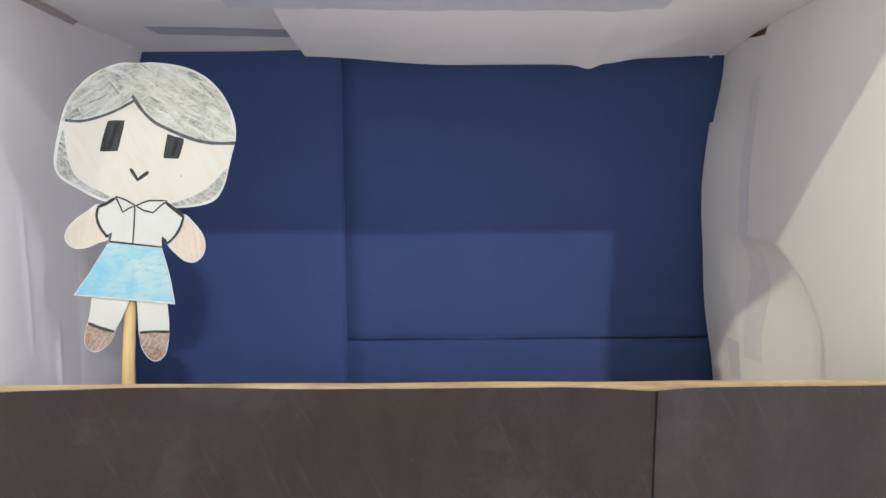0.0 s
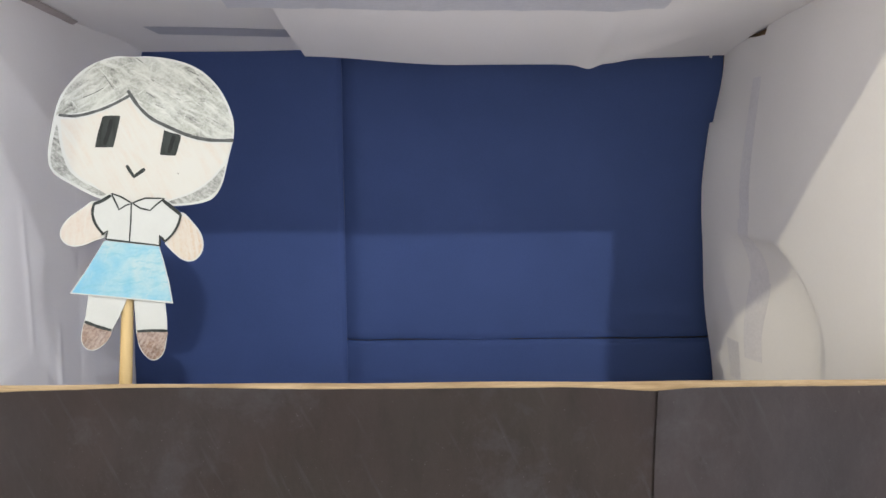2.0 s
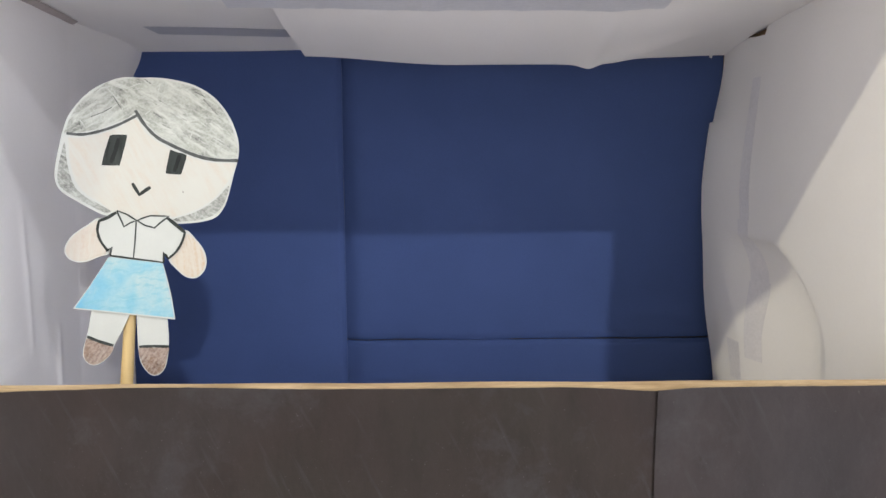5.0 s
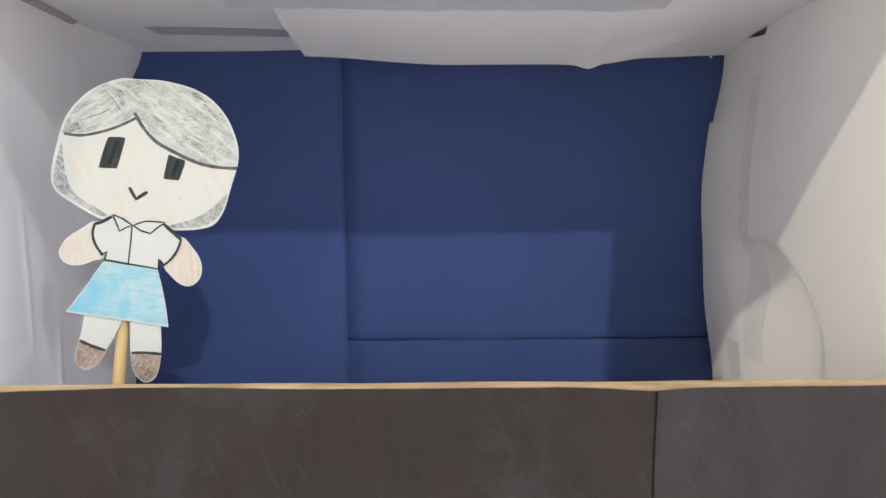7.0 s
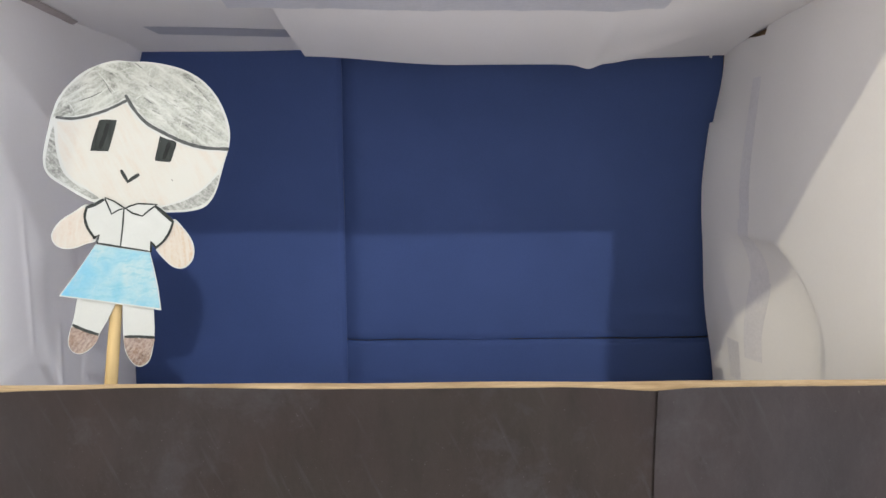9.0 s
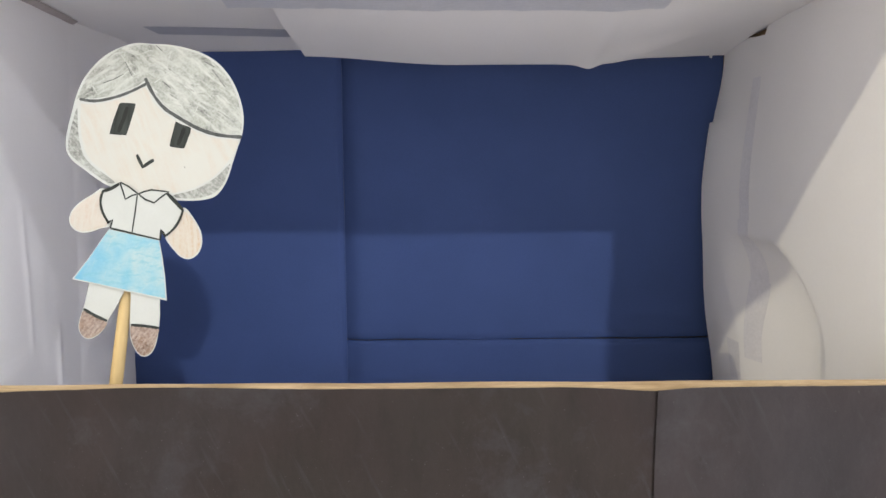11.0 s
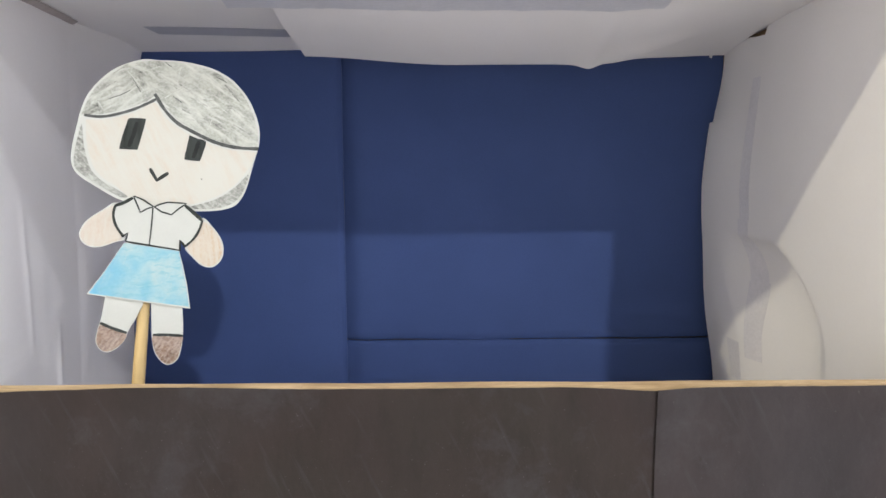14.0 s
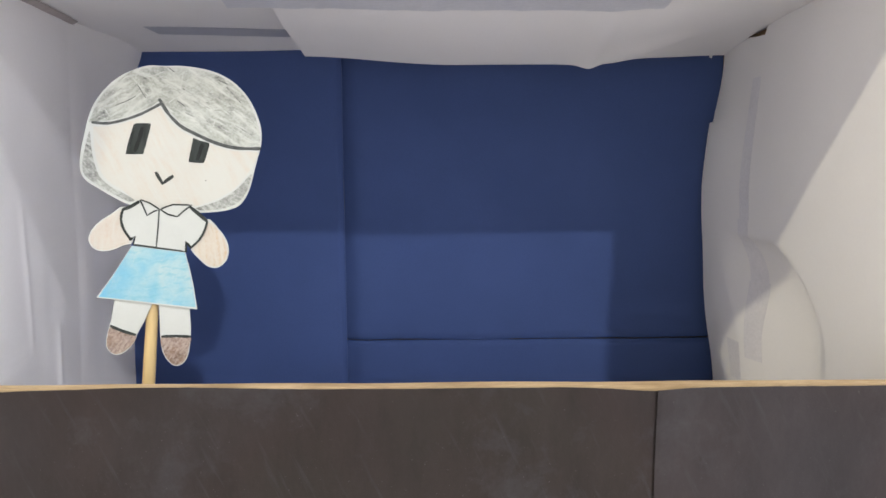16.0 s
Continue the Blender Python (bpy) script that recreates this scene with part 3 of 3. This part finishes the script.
def motions():
    walk(puppet, [
        (0.0, held(-0.1613, -0.0038, 0.3890, 3.4, -2.1, 0.4)),
        (0.2, held(-0.1605, -0.0025, 0.3885, 2.8, -1.7, 1.0)),
        (0.3, held(-0.1617, 0.0001, 0.3882, 2.5, -1.5, 1.2)),
        (0.5, held(-0.1561, -0.0099, 0.3876, 1.9, -1.0, 1.7)),
        (0.7, held(-0.1568, -0.0110, 0.3875, 1.7, -0.9, 2.0)),
        (0.8, held(-0.1586, -0.0059, 0.3875, 1.6, -0.8, 2.1)),
        (1.0, held(-0.1546, -0.0086, 0.3873, 1.5, -0.7, 2.3)),
        (1.2, held(-0.1606, -0.0075, 0.3866, 2.1, -0.6, 1.8)),
        (1.3, held(-0.1637, -0.0019, 0.3862, 2.4, -0.6, 1.6)),
        (1.5, held(-0.1610, -0.0040, 0.3854, 3.0, -0.5, 1.1)),
        (1.7, held(-0.1604, -0.0133, 0.3850, 2.9, -0.2, 1.1)),
        (1.8, held(-0.1626, -0.0109, 0.3849, 2.9, 0.0, 1.1)),
        (2.0, held(-0.1611, -0.0028, 0.3846, 2.9, 0.3, 1.1)),
        (2.2, held(-0.1588, -0.0112, 0.3851, 2.7, -0.0, 1.5)),
        (2.3, held(-0.1602, -0.0133, 0.3854, 2.7, -0.2, 1.7)),
        (2.5, held(-0.1610, -0.0041, 0.3860, 2.5, -0.6, 2.2)),
        (2.7, held(-0.1546, -0.0100, 0.3857, 2.5, -0.5, 2.1)),
        (2.8, held(-0.1548, -0.0153, 0.3856, 2.5, -0.5, 2.1)),
        (3.0, held(-0.1588, -0.0063, 0.3853, 2.5, -0.4, 2.0)),
        (3.2, held(-0.1565, -0.0067, 0.3864, 2.2, -0.4, 3.4)),
        (3.3, held(-0.1568, -0.0131, 0.3869, 2.1, -0.5, 4.0)),
        (3.5, held(-0.1584, -0.0161, 0.3880, 1.8, -0.5, 5.3)),
        (3.7, held(-0.1580, -0.0160, 0.3884, 2.2, -0.9, 3.2)),
        (3.8, held(-0.1598, -0.0160, 0.3886, 2.4, -1.1, 2.1)),
        (4.0, held(-0.1622, -0.0156, 0.3890, 2.7, -1.5, -0.0)),
        (4.2, held(-0.1608, -0.0096, 0.3896, 2.8, -2.2, 0.8)),
        (6.3, held(-0.1675, -0.0159, 0.3919, 2.0, 0.7, 2.8)),
        (6.5, held(-0.1683, -0.0151, 0.3897, 2.2, -0.5, 1.2)),
        (6.7, held(-0.1653, -0.0104, 0.3884, 1.2, 0.0, 1.5)),
        (6.8, held(-0.1656, -0.0095, 0.3878, 0.7, 0.3, 1.6)),
        (7.0, held(-0.1629, -0.0143, 0.3865, -0.3, 0.8, 1.9)),
        (7.2, held(-0.1652, -0.0065, 0.3853, -0.4, 0.8, 1.2)),
        (7.3, held(-0.1680, -0.0012, 0.3847, -0.5, 0.8, 0.9)),
        (7.5, held(-0.1673, -0.0025, 0.3834, -0.7, 0.8, 0.3)),
        (7.7, held(-0.1666, -0.0052, 0.3828, -0.1, 0.5, 0.5)),
        (7.8, held(-0.1710, 0.0021, 0.3824, 0.3, 0.3, 0.6)),
        (8.0, held(-0.1775, 0.0077, 0.3817, 0.9, 0.1, 0.8)),
        (8.2, held(-0.1773, -0.0081, 0.3825, 0.8, -0.3, 0.8)),
        (8.3, held(-0.1747, -0.0084, 0.3829, 0.7, -0.5, 0.9)),
        (8.5, held(-0.1650, -0.0017, 0.3837, 0.6, -0.8, 0.9)),
        (8.7, held(-0.1609, -0.0089, 0.3835, 0.6, -0.6, 0.8)),
        (8.8, held(-0.1611, -0.0136, 0.3835, 0.6, -0.5, 0.7)),
        (9.0, held(-0.1655, -0.0054, 0.3833, 0.6, -0.2, 0.6)),
        (9.2, held(-0.1634, -0.0123, 0.3827, -0.2, -0.0, -0.1)),
        (11.3, held(-0.1534, 0.0023, 0.3754, -1.7, 0.2, -10.7)),
        (11.4, held(-0.1507, -0.0004, 0.3775, -0.9, -0.9, -11.2)),
        (11.5, held(-0.1613, -0.0042, 0.3796, -0.1, -1.9, -11.7)),
        (11.7, held(-0.1614, -0.0011, 0.3815, 0.6, -2.0, -10.2)),
        (11.8, held(-0.1616, -0.0004, 0.3824, 0.9, -2.0, -9.4)),
        (12.0, held(-0.1670, 0.0060, 0.3843, 1.5, -2.1, -7.9)),
        (12.2, held(-0.1613, 0.0068, 0.3842, 0.8, -1.5, -5.3)),
        (12.3, held(-0.1638, 0.0038, 0.3841, 0.4, -1.2, -4.0)),
        (12.5, held(-0.1586, -0.0016, 0.3840, -0.2, -0.6, -1.3)),
        (12.7, held(-0.1586, 0.0027, 0.3818, -1.8, 0.5, 1.0)),
        (12.8, held(-0.1557, 0.0046, 0.3807, -2.6, 1.0, 2.2)),
        (13.0, held(-0.1386, -0.0100, 0.3786, -4.1, 2.1, 4.5)),
        (13.1, held(-0.1358, -0.0179, 0.3787, -3.7, 1.9, 4.1)),
        (13.2, held(-0.1445, -0.0133, 0.3788, -3.2, 1.7, 3.7)),
        (13.3, held(-0.1431, -0.0055, 0.3789, -2.7, 1.5, 3.3)),
        (13.5, held(-0.1452, -0.0057, 0.3791, -1.8, 1.1, 2.4)),
        (13.7, held(-0.1511, -0.0196, 0.3812, -1.0, 0.7, 2.5)),
        (13.8, held(-0.1524, -0.0161, 0.3823, -0.6, 0.5, 2.5)),
        (14.0, held(-0.1510, -0.0046, 0.3843, 0.2, 0.1, 2.5)),
        (14.2, held(-0.1426, -0.0124, 0.3846, 0.1, 0.1, 1.5)),
        (14.3, held(-0.1424, -0.0097, 0.3847, 0.1, 0.1, 1.0)),
        (14.5, held(-0.1428, 0.0003, 0.3850, 0.0, -0.0, -0.0)),
        (14.7, held(-0.1433, -0.0109, 0.3851, 0.2, 0.0, -0.1)),
        (14.8, held(-0.1424, -0.0165, 0.3851, 0.3, 0.0, -0.1)),
        (15.0, held(-0.1447, -0.0024, 0.3852, 0.6, 0.0, -0.2)),
        (15.2, held(-0.1396, -0.0000, 0.3846, 0.7, -0.1, -1.1)),
        (15.3, held(-0.1363, -0.0068, 0.3844, 0.7, -0.1, -1.5)),
        (15.5, held(-0.1454, -0.0009, 0.3838, 0.8, -0.2, -2.4)),
        (15.7, held(-0.1489, 0.0081, 0.3856, 1.3, -0.8, -1.7)),
        (15.8, held(-0.1456, 0.0017, 0.3865, 1.5, -1.2, -1.4)),
        (15.9, held(-0.1462, -0.0062, 0.3874, 1.8, -1.5, -1.1)),
        (16.0, held(-0.1488, -0.0058, 0.3883, 2.0, -1.8, -0.7)),
    ])


motions()
